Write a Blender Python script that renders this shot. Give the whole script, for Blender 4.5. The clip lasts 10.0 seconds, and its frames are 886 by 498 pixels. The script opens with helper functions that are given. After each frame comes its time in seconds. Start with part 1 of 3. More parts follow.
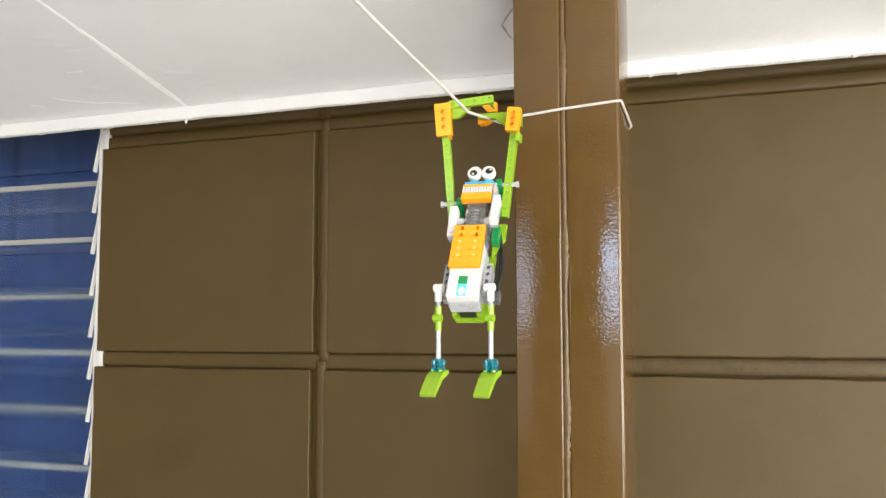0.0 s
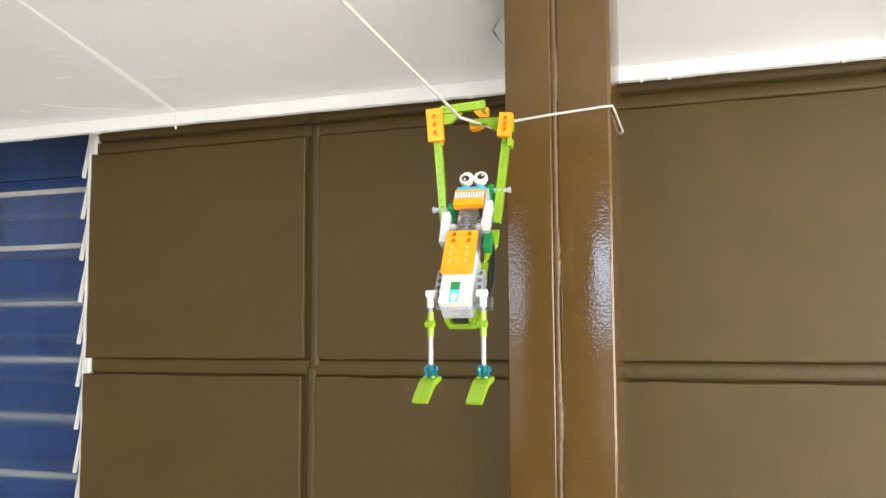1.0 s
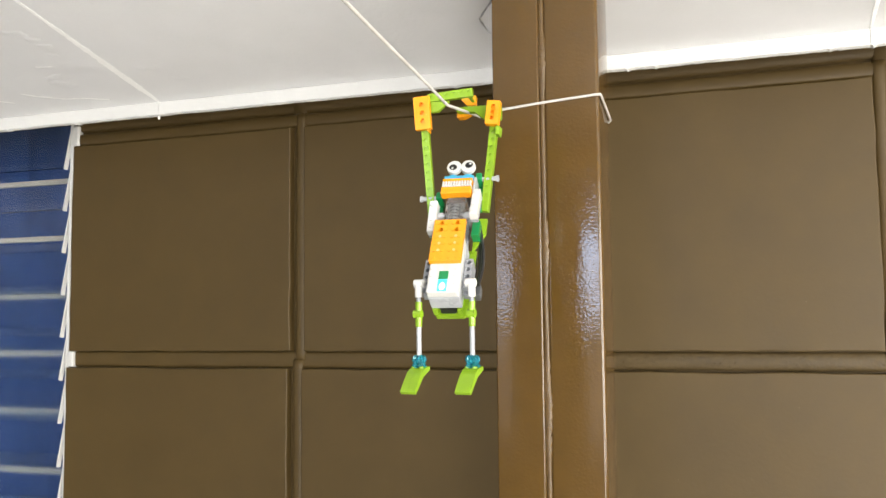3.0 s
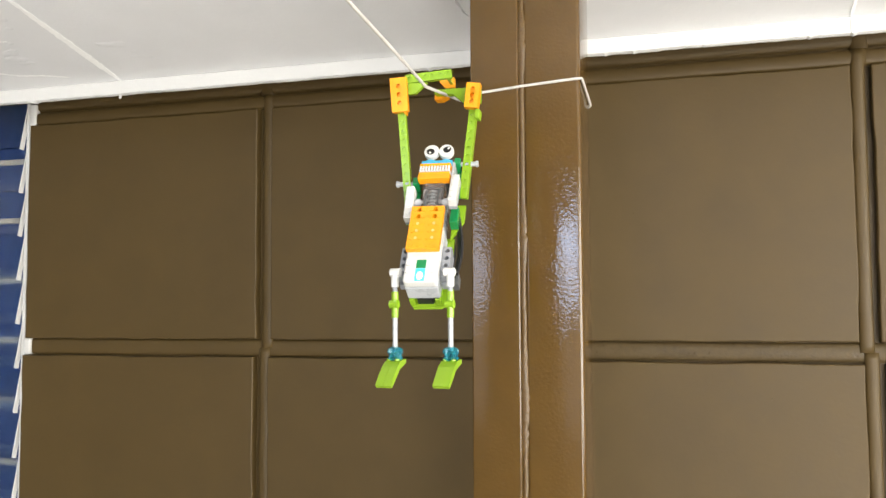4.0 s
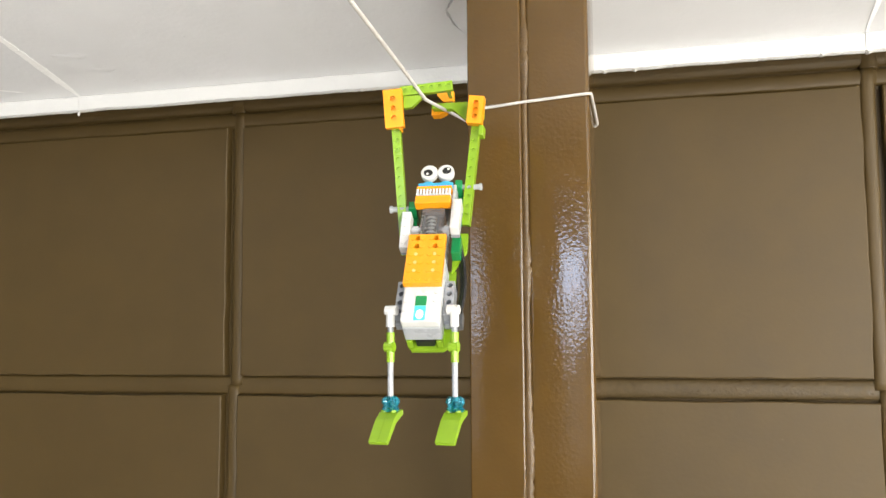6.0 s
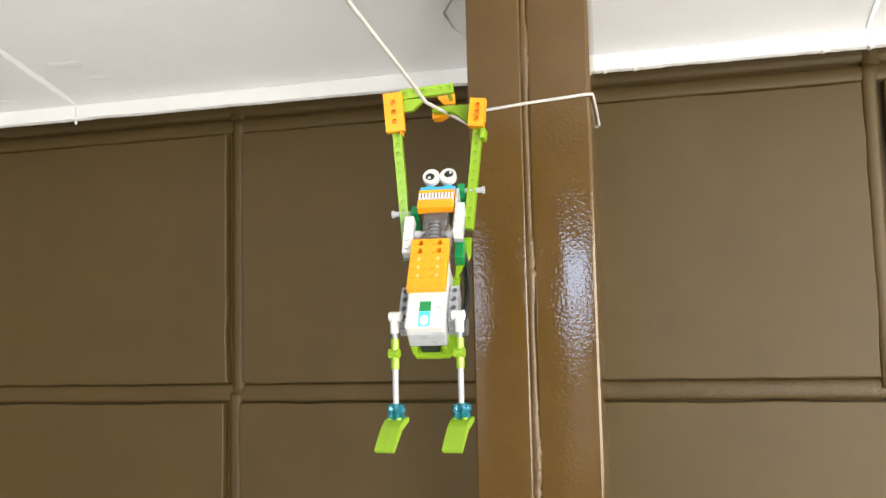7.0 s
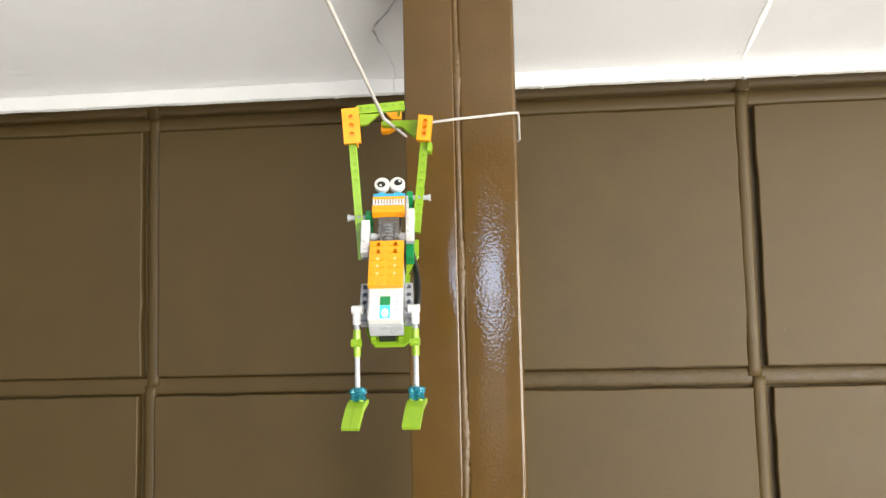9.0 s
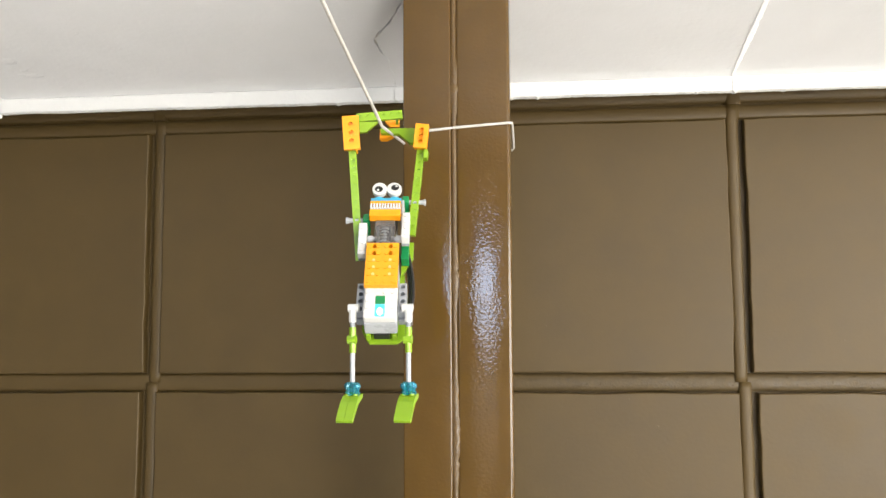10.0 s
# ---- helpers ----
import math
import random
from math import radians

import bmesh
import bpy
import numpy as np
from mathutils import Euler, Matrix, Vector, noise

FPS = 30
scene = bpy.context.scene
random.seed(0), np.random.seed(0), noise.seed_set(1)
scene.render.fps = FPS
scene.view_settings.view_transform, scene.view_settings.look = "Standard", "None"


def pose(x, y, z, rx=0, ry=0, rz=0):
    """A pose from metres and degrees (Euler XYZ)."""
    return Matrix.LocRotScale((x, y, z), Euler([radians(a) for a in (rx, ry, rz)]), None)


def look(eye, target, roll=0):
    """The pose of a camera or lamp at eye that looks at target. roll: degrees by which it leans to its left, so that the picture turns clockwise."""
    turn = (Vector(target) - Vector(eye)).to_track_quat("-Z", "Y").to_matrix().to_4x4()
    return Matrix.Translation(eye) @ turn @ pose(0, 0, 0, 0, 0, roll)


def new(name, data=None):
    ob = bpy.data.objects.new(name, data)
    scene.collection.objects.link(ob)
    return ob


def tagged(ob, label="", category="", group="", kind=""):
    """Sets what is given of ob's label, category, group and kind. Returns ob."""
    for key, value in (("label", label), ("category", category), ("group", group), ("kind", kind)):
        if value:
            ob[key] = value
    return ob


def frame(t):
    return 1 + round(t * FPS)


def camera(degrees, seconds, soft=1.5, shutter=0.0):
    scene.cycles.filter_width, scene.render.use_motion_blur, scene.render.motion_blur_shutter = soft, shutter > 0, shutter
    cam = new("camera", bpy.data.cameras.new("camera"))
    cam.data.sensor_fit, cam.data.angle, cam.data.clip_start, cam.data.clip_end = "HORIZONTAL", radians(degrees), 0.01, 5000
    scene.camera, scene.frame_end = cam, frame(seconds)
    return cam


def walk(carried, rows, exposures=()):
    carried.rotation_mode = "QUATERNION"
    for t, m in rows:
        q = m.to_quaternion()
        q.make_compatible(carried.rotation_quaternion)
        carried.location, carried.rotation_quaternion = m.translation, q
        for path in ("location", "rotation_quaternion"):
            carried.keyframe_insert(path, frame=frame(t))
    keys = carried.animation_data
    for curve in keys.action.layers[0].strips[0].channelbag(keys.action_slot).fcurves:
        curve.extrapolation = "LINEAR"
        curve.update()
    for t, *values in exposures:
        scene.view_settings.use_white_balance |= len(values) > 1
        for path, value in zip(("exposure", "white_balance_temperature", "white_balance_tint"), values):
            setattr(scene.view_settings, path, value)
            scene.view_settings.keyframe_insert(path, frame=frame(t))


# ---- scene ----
cam = camera(52.8, 10.0)
PATH = [
    (0, (-0.059, 0.105, 2.038), (-0.744, 1.977, 2.207), -0.1),
    (0.5, (-0.06, 0.106, 2.038), (-0.731, 1.982, 2.213), -0.2),
    (1, (-0.062, 0.107, 2.039), (-0.725, 1.985, 2.219), -0.3),
    (1.5, (-0.063, 0.108, 2.038), (-0.722, 1.987, 2.22), -0.4),
    (2, (-0.064, 0.106, 2.037), (-0.716, 1.987, 2.22), -0.5),
    (2.5, (-0.064, 0.108, 2.036), (-0.715, 1.99, 2.216), -0.5),
    (4, (-0.088, 0.14, 2.041), (-0.645, 2.056, 2.172), -0.3),
    (4.5, (-0.104, 0.162, 2.05), (-0.629, 2.086, 2.194), 0.3),
    (5, (-0.119, 0.188, 2.052), (-0.613, 2.119, 2.207), 0.2),
    (5.5, (-0.134, 0.211, 2.053), (-0.616, 2.144, 2.233), -0.1),
    (7, (-0.146, 0.232, 2.057), (-0.628, 2.163, 2.249), -1.3),
    (7.5, (-0.157, 0.222, 2.054), (-0.594, 2.165, 2.247), -2.0),
    (8, (-0.18, 0.201, 2.054), (-0.499, 2.166, 2.249), -1.8),
    (8.5, (-0.207, 0.173, 2.05), (-0.409, 2.155, 2.225), -1.8),
    (9, (-0.199, 0.134, 2.053), (-0.391, 2.116, 2.234), -1.3),
    (9.5, (-0.183, 0.108, 2.052), (-0.407, 2.088, 2.231), -0.6),
    (10, (-0.189, 0.098, 2.046), (-0.382, 2.079, 2.242), -0.3),
]
walk(cam, [(t, look(eye, target, roll)) for t, eye, target, roll in PATH])

# ---- light ----
LAMP_A, LAMP_B, LAMP_C, LAMP_E, SKY, SUN = 11.5, 8.5, 152.0, 150.0, 0.12, 5.0
world = bpy.data.worlds.new("sky")
scene.world = world
world.use_nodes = True
sky = world.node_tree.nodes.new("ShaderNodeTexSky")
sky.sky_type, sky.sun_disc = "NISHITA", False
sky.sun_elevation, sky.sun_rotation = radians(42), radians(195)
world.node_tree.nodes["Background"].inputs[1].default_value = SKY
world.node_tree.links.new(sky.outputs[0], world.node_tree.nodes["Background"].inputs[0])
sun = new("sun", bpy.data.lights.new("sun", "SUN"))
sun.data.energy, sun.data.angle, sun.data.color = SUN, radians(0.5), (1, 0.95, 0.87)
sun.matrix_world = look((1.9, -7.2, 6.7), (0, 0, 0))


def added_area_light(x0, x1, z0, z1, y, watts, col=(0.50, 0.68, 1.0)):
    d = bpy.data.lights.new("added_area_light", "AREA")
    d.shape, d.size, d.size_y, d.energy, d.color = "RECTANGLE", x1 - x0, z1 - z0, watts, col
    ob = new("added_area_light", d)
    ob.matrix_world = look(((x0 + x1) / 2, y, (z0 + z1) / 2), ((x0 + x1) / 2, y + 1, (z0 + z1) / 2))


YS = -3.2
# openings in unseen walls, sized to suit the added lamps
OPEN_A, OPEN_B, OPEN_C, OPEN_E = (-0.74, -0.10, 2.08, 2.56), (-3.2, -2.27, 2.08, 2.56), (1.15, 2.45, 0.02, 2.68), (-2.9, 0.5, 1.4, 2.6)
# added lamps A and B shape the highlights on the glossy post
added_area_light(*OPEN_A, YS - 0.12, LAMP_A)
added_area_light(*OPEN_B, YS - 0.12, LAMP_B)
# added lamps C and E brighten wall and ceiling from the right
added_area_light(*OPEN_C, YS - 0.12, LAMP_C, (1.0, 0.95, 0.87))
east = bpy.data.lights.new("added_area_light", "AREA")
east.shape, east.size, east.size_y, east.energy, east.color = "RECTANGLE", 3.4, 1.2, LAMP_E, (1.0, 0.95, 0.87)
new("added_area_light", east).matrix_world = look((2.72, -1.20, 2.0), (0, -1.20, 2.0))
scene.view_settings.exposure = 0.25


# ---- materials ----
def mat(name, col, rough=0.5, metal=0.0, var=0.08, scale=30.0, bump=0.0, bscale=400.0, spread=0.1, **more):
    m = bpy.data.materials.new(name)
    m.use_nodes = True
    nt = m.node_tree
    b = nt.nodes["Principled BSDF"]
    b.inputs["Roughness"].default_value, b.inputs["Metallic"].default_value = rough, metal
    for k, v in more.items():
        b.inputs[k.replace("_", " ")].default_value = v
    geo = nt.nodes.new("ShaderNodeNewGeometry")
    n1, n2 = nt.nodes.new("ShaderNodeTexNoise"), nt.nodes.new("ShaderNodeTexNoise")
    n1.inputs["Scale"].default_value, n2.inputs["Scale"].default_value = scale / 8, scale
    n1.inputs["Detail"].default_value, n2.inputs["Detail"].default_value = 3, 6
    for n in (n1, n2):
        nt.links.new(geo.outputs["Position"], n.inputs["Vector"])
    add = nt.nodes.new("ShaderNodeMath")
    add.operation = "ADD"
    nt.links.new(n1.outputs["Fac"], add.inputs[0])
    nt.links.new(n2.outputs["Fac"], add.inputs[1])
    ramp = nt.nodes.new("ShaderNodeMapRange")
    ramp.inputs[1].default_value, ramp.inputs[2].default_value = 0.65, 1.35
    ramp.inputs[3].default_value, ramp.inputs[4].default_value = 1 - var, 1 + var
    nt.links.new(add.outputs[0], ramp.inputs[0])
    mul = nt.nodes.new("ShaderNodeMix")
    mul.data_type, mul.blend_type = "RGBA", "MULTIPLY"
    mul.inputs[0].default_value = 1.0
    mul.inputs[6].default_value = (*col, 1)
    nt.links.new(ramp.outputs[0], mul.inputs[7])
    nt.links.new(mul.outputs[2], b.inputs["Base Color"])
    rr = nt.nodes.new("ShaderNodeMapRange")
    rr.inputs[1].default_value, rr.inputs[2].default_value = 0.3, 0.7
    rr.inputs[3].default_value, rr.inputs[4].default_value = max(0.02, rough * (1 - spread)), min(1, rough * (1 + spread))
    nt.links.new(n2.outputs["Fac"], rr.inputs[0])
    nt.links.new(rr.outputs[0], b.inputs["Roughness"])
    if bump:
        n3 = nt.nodes.new("ShaderNodeTexNoise")
        n3.inputs["Scale"].default_value, n3.inputs["Detail"].default_value = bscale, 2
        nt.links.new(geo.outputs["Position"], n3.inputs["Vector"])
        bp = nt.nodes.new("ShaderNodeBump")
        bp.inputs["Strength"].default_value, bp.inputs["Distance"].default_value = 1.0, bump
        nt.links.new(n3.outputs["Fac"], bp.inputs["Height"])
        nt.links.new(bp.outputs[0], b.inputs["Normal"])
    return m


WALL = mat("brown_wall_paint", (0.0728, 0.0462, 0.0130), 0.50, var=0.09, scale=18, bump=0.00016, bscale=160, spread=0.06, Specular_IOR_Level=0.36)
BEAD = mat("chipped_brown_paint", (0.072, 0.0490, 0.0200), 0.42, var=0.22, scale=120, bump=0.0005, bscale=260, spread=0.4, Specular_IOR_Level=0.3)
POST = mat("glossy_brown_paint", (0.087, 0.0478, 0.0115), 0.04, var=0.10, scale=26, bump=0.00020, bscale=310, spread=0.3)
WELDM = mat("brushed_brown_paint", (0.088, 0.0490, 0.0120), 0.32, var=0.2, scale=120, bump=0.0006, bscale=380)
CEIL = mat("white_ceiling_paint", (0.762, 0.765, 0.770), 0.6, var=0.03, scale=16, bump=0.0004, bscale=120)
TRIM = mat("white_trim_paint", (0.67, 0.67, 0.655), 0.45, var=0.03, scale=40, bump=0.0004, bscale=220)
FILLER = mat("white_joint_filler", (0.95, 0.95, 0.94), 0.6, var=0.03, scale=60, bump=0.0004, bscale=300)
WHITE = mat("white_painted_metal", (0.64, 0.64, 0.62), 0.4, var=0.06, scale=60)
BARM = mat("cream_painted_steel", (0.31, 0.29, 0.25), 0.5, var=0.08, scale=60)
STRING = mat("white_cotton_string", (0.58, 0.56, 0.52), 0.9, var=0.15, scale=700, bump=0.0006, bscale=1800)
# unseen walls, toned down so the post's gloss reflects less grey
PLASTER = mat("plain_plaster", (0.33, 0.315, 0.285), 0.8, var=0.06, scale=10)
# unseen floor and ground, kept pale to bounce light onto the ceiling
FLOOR = mat("pale_bounce_floor", (0.60, 0.595, 0.58), 0.7, var=0.10, scale=12)
# unseen west wall, darkened to cut the light bounced from the left
LOW_BOUNCE = mat("low_bounce_plaster", (0.20, 0.19, 0.17), 0.8, var=0.06, scale=10)
# indoor dimness put into the colour of the unseen box
ROOM = mat("dark_box_paint", (0.10, 0.12, 0.16), 0.9, var=0.10, scale=6)
LIME = mat("lime_plastic", (0.225, 0.390, 0.018), 0.25, var=0.03, scale=80)
ORANGE = mat("orange_plastic", (0.85, 0.33, 0.009), 0.25, var=0.03, scale=80)
PINM = mat("pale_orange_plastic", (0.85, 0.45, 0.16), 0.3)
WORMM = mat("worn_grey_plastic", (0.20, 0.205, 0.21), 0.3, var=0.05, scale=80)
WHITEP = mat("white_plastic", (0.64, 0.64, 0.625), 0.25, var=0.02, scale=80)
GREYP = mat("grey_plastic", (0.27, 0.285, 0.31), 0.28, var=0.03, scale=80)
LGREYP = mat("light_grey_plastic", (0.40, 0.415, 0.44), 0.28, var=0.03, scale=80)
DGREYP = mat("dark_grey_plastic", (0.09, 0.095, 0.10), 0.35, var=0.03, scale=80)
GREENP = mat("dark_green_plastic", (0.010, 0.22, 0.065), 0.25, var=0.03, scale=80)
BLUEP = mat("azure_plastic", (0.06, 0.42, 0.68), 0.25, var=0.03, scale=80)
BLACKP = mat("black_plastic", (0.012, 0.012, 0.013), 0.3, var=0.03, scale=80)
CLEARP = mat("smoky_clear_plastic", (0.62, 0.59, 0.57), 0.05, var=0.02, scale=80, Transmission_Weight=0.88, IOR=1.45)
TEALP = mat("clear_teal_plastic", (0.035, 0.43, 0.56), 0.08, var=0.02, scale=80, Transmission_Weight=0.8, IOR=1.45)


def peel(m, wave, wave_scale):
    """Brushed gloss paint: patches that flowed out smooth, and long waves under the fine orange peel."""
    nt = m.node_tree
    bp = next(n for n in nt.nodes if n.type == "BUMP")
    geo = next(n for n in nt.nodes if n.type == "NEW_GEOMETRY")
    squash = nt.nodes.new("ShaderNodeVectorMath")
    squash.operation = "MULTIPLY"
    squash.inputs[1].default_value = (1.0, 1.0, 0.35)
    nt.links.new(geo.outputs["Position"], squash.inputs[0])
    patch, long_wave = nt.nodes.new("ShaderNodeTexNoise"), nt.nodes.new("ShaderNodeTexNoise")
    patch.inputs["Scale"].default_value, patch.inputs["Detail"].default_value = 30, 2
    long_wave.inputs["Scale"].default_value, long_wave.inputs["Detail"].default_value = wave_scale, 1
    for n in (patch, long_wave):
        nt.links.new(squash.outputs[0], n.inputs["Vector"])
    gain = nt.nodes.new("ShaderNodeMapRange")
    gain.inputs[1].default_value, gain.inputs[2].default_value = 0.40, 0.56
    gain.inputs[3].default_value, gain.inputs[4].default_value = 0.5, 1.0
    nt.links.new(patch.outputs["Fac"], gain.inputs[0])
    nt.links.new(gain.outputs[0], bp.inputs["Strength"])
    under = nt.nodes.new("ShaderNodeBump")
    under.inputs["Distance"].default_value = wave
    nt.links.new(long_wave.outputs["Fac"], under.inputs["Height"])
    nt.links.new(under.outputs[0], bp.inputs["Normal"])


peel(POST, 0.00035, 26)
BLADE_CLEAR = mat("clear_louvre_glass", (0.92, 0.93, 0.94), 0.03, var=0.03, scale=9, Transmission_Weight=1.0, IOR=1.35)
BLADE_FROST = mat("frosted_louvre_glass", (0.80, 0.87, 0.93), 0.24, var=0.03, scale=9, Transmission_Weight=1.0, IOR=1.3)
CURTAIN = mat("blue_curtain_cloth", (0.0095, 0.038, 0.135), 0.85, var=0.10, scale=30, bump=0.0003, bscale=900)
GLOW = mat("lit_window", (0.02, 0.35, 0.33), 0.3)
GLOW.node_tree.nodes["Principled BSDF"].inputs["Emission Color"].default_value = (0.12, 0.95, 0.88, 1)
GLOW.node_tree.nodes["Principled BSDF"].inputs["Emission Strength"].default_value = 0.75


DIODE = mat("diode", (0.8, 1, 1), 0.3)
DIODE.node_tree.nodes["Principled BSDF"].inputs["Emission Color"].default_value = (0.42, 1, 0.98, 1)
DIODE.node_tree.nodes["Principled BSDF"].inputs["Emission Strength"].default_value = 1.0
TURN_L, TURN_R = -4.0, 0.0


# ---- mesh helpers ----
def link(name, bm, material, parent=None, m=None, smooth=False):
    me = bpy.data.meshes.new(name)
    bmesh.ops.recalc_face_normals(bm, faces=bm.faces)
    bm.to_mesh(me)
    bm.free()
    me.materials.append(material)
    if smooth:
        for p in me.polygons:
            p.use_smooth = True
    ob = new(name, me)
    if parent:
        ob.parent = parent
    if m is not None:
        ob.matrix_basis = m
    return ob


def part(name, bm, material, parent, label="", smooth=False):
    ob = link(name, bm, material, parent, smooth=smooth)
    return tagged(ob, label) if label else ob


def box(bm, x0, x1, y0, y1, z0, z1, bevel=0.0, m=None, segments=2):
    r = bmesh.ops.create_cube(bm, size=1.0, matrix=Matrix.LocRotScale(((x0 + x1) / 2, (y0 + y1) / 2, (z0 + z1) / 2), None, (x1 - x0, y1 - y0, z1 - z0)))
    vs = r["verts"]
    if bevel:
        es = list({e for v in vs for e in v.link_edges})
        r = bmesh.ops.bevel(bm, geom=es, offset=bevel, segments=segments, affect="EDGES", profile=0.5)
        vs = list({v for f in r["faces"] for v in f.verts} | {v for v in vs if v.is_valid})
    if m is not None:
        bmesh.ops.transform(bm, matrix=m, verts=vs)
    return vs


def rod(bm, a, b, r0, r1=None, seg=12):
    a, b = Vector(a), Vector(b)
    m = Matrix.Translation((a + b) / 2) @ (b - a).to_track_quat("Z", "Y").to_matrix().to_4x4()
    bmesh.ops.create_cone(bm, cap_ends=True, segments=seg, radius1=r0, radius2=r0 if r1 is None else r1, depth=(b - a).length, matrix=m)


def tube(name, pts, r, material, parent=None):
    c = bpy.data.curves.new(name, "CURVE")
    c.dimensions, c.bevel_depth, c.bevel_resolution, c.use_fill_caps = "3D", r, 3, True
    s = c.splines.new("POLY")
    s.points.add(len(pts) - 1)
    for p, q in zip(s.points, pts):
        p.co = (*q, 1)
    c.materials.append(material)
    ob = new(name, c)
    if parent:
        ob.parent = parent
    return ob


def prism(bm, outline, d0, d1, m=None):
    """An outline in x, z drawn out along y from d0 to d1."""
    a = [bm.verts.new((x, d0, z)) for x, z in outline]
    b = [bm.verts.new((x, d1, z)) for x, z in outline]
    bm.faces.new(a)
    bm.faces.new(b[::-1])
    for i in range(len(a)):
        k = (i + 1) % len(a)
        bm.faces.new((a[k], a[i], b[i], b[k]))
    if m is not None:
        bmesh.ops.transform(bm, matrix=m, verts=a + b)


# ---- structure ----
GROOVE_Y, FACE_Y = 1.541, 1.5255
STILES = (-0.8125, -0.337, 0.1385, 0.614, 1.0895)
HALF = 0.0138
# the lower stiles stand a little out of line with the upper ones
SHIFT = (-0.005, 0.0, 0.006, 0.0, 0.0)

bm = bmesh.new()
box(bm, -1.308, 2.7, GROOVE_Y, 1.70, 0, 3.4)
box(bm, -4.6, -2.25, GROOVE_Y, 1.70, 0, 3.4)
box(bm, -2.25, -1.308, GROOVE_Y, 1.70, 2.478, 3.4)
box(bm, -2.25, -1.308, GROOVE_Y, 1.70, 0, 1.15)
wall_north = tagged(link("wall_north", bm, WALL), "brown painted wall with raised rectangular panels", "wall", kind="structure")


def wall_panel(x0, x1, z0, z1, seed):
    """A raised panel: slightly wavy hand-painted edges, rounded arris."""
    rnd = random.Random(seed)
    n, mz = 12, 10
    ring = [(x0 + (x1 - x0) * i / n, z0) for i in range(n)] + [(x1, z0 + (z1 - z0) * i / mz) for i in range(mz)]
    ring += [(x1 - (x1 - x0) * i / n, z1) for i in range(n)] + [(x0, z1 - (z1 - z0) * i / mz) for i in range(mz)]
    cx, cz = (x0 + x1) / 2, (z0 + z1) / 2
    b = bmesh.new()
    rings = []
    jit = [(rnd.uniform(-1, 1) * 0.0011, rnd.uniform(-1, 1) * 0.0011) for _ in ring]
    for inset, y in ((-0.0004, GROOVE_Y + 0.002), (0.0, FACE_Y + 0.003), (0.0007, FACE_Y + 0.0008), (0.0022, FACE_Y)):
        row = []
        for (x, z), (jx, jz) in zip(ring, jit):
            sx, sz = 1 - 2 * inset / (x1 - x0), 1 - 2 * inset / (z1 - z0)
            row.append(b.verts.new((cx + (x - cx) * sx + jx, y, cz + (z - cz) * sz + jz)))
        rings.append(row)
    for lo, hi in zip(rings, rings[1:]):
        for i in range(len(lo)):
            k = (i + 1) % len(lo)
            b.faces.new((lo[i], lo[k], hi[k], hi[i]))
    hub_v = b.verts.new((cx, FACE_Y, cz))
    last = rings[-1]
    for i in range(len(last)):
        b.faces.new((last[i], last[(i + 1) % len(last)], hub_v))
    return part("panel", b, WALL, wall_north, smooth=False)


def roll(x0, x1, z0, z1, proud, along):
    """A moulded roll standing out of the groove, slightly uneven along its run."""
    b = bmesh.new()
    n = 40
    rows = []
    for i in range(n + 1):
        t = i / n
        wob = 0.0007 * noise.noise((x0 * 7 + t * 9, z0 * 5, 2.0))
        row = []
        for k in range(9):
            a = math.pi * k / 8
            u, d = 0.5 - 0.5 * math.cos(a), proud * math.sin(a) ** (0.38 if along == "z" else 0.5 if z0 < 2 and x0 > -0.4 else 0.22) + wob * math.sin(a)
            if along == "x":
                row.append(b.verts.new((x0 + (x1 - x0) * t, GROOVE_Y + 0.0005 - d, z0 + (z1 - z0) * u + wob)))
            else:
                row.append(b.verts.new((x0 + (x1 - x0) * u + wob, GROOVE_Y + 0.0005 - d, z0 + (z1 - z0) * t)))
        rows.append(row)
    for p, q_ in zip(rows, rows[1:]):
        for k in range(8):
            b.faces.new((p[k], p[k + 1], q_[k + 1], q_[k]))
    b.faces.new(rows[0])
    b.faces.new(rows[-1])
    return part("rail" if along == "x" else "stile", b, BEAD if z0 < 2 and along == "x" and x0 > -0.4 else WALL, wall_north, smooth=True)


EDGES = [-1.3035] + [s + d for s in STILES for d in (-HALF, HALF)]
LOWER = [-1.3085] + [s + k + d for s, k in zip(STILES, SHIFT) for d in (-HALF, HALF)]
for i in range(0, len(EDGES) - 1, 2):
    a, b_ = EDGES[i], EDGES[i + 1]
    wall_panel(a, b_, 1.9885, 2.3885, 10 + i)
    wall_panel(LOWER[i], LOWER[i + 1], 1.5585, 1.9575, 50 + i)
    # moulded rails above and between the panels, each a shallow roll
    for z0, z1, proud in ((2.4165, 2.50, 0.0085), (2.3892, 2.4130, 0.0105), (1.9588, 1.9876, 0.0085)):
        roll(a - (0.022 if i else 0), b_ + 0.022, z0, z1, proud, "x")
for sx, low in zip(STILES, SHIFT):
    # the moulding meets the panel on the side of the post and leaves a deep channel on the other
    near, far = (0.0075, -0.0010) if sx < -0.3 else (-0.0010, 0.0075)
    roll(sx - HALF + near, sx + HALF - far, 1.9735, 2.4135, 0.0125, "z")
    roll(sx + low - HALF + near, sx + low + HALF - far, 1.5585, 1.9737, 0.0123, "z")
    roll(sx - HALF + 0.0012, sx + HALF - 0.0012, 2.4135, 2.50, 0.0094, "z")

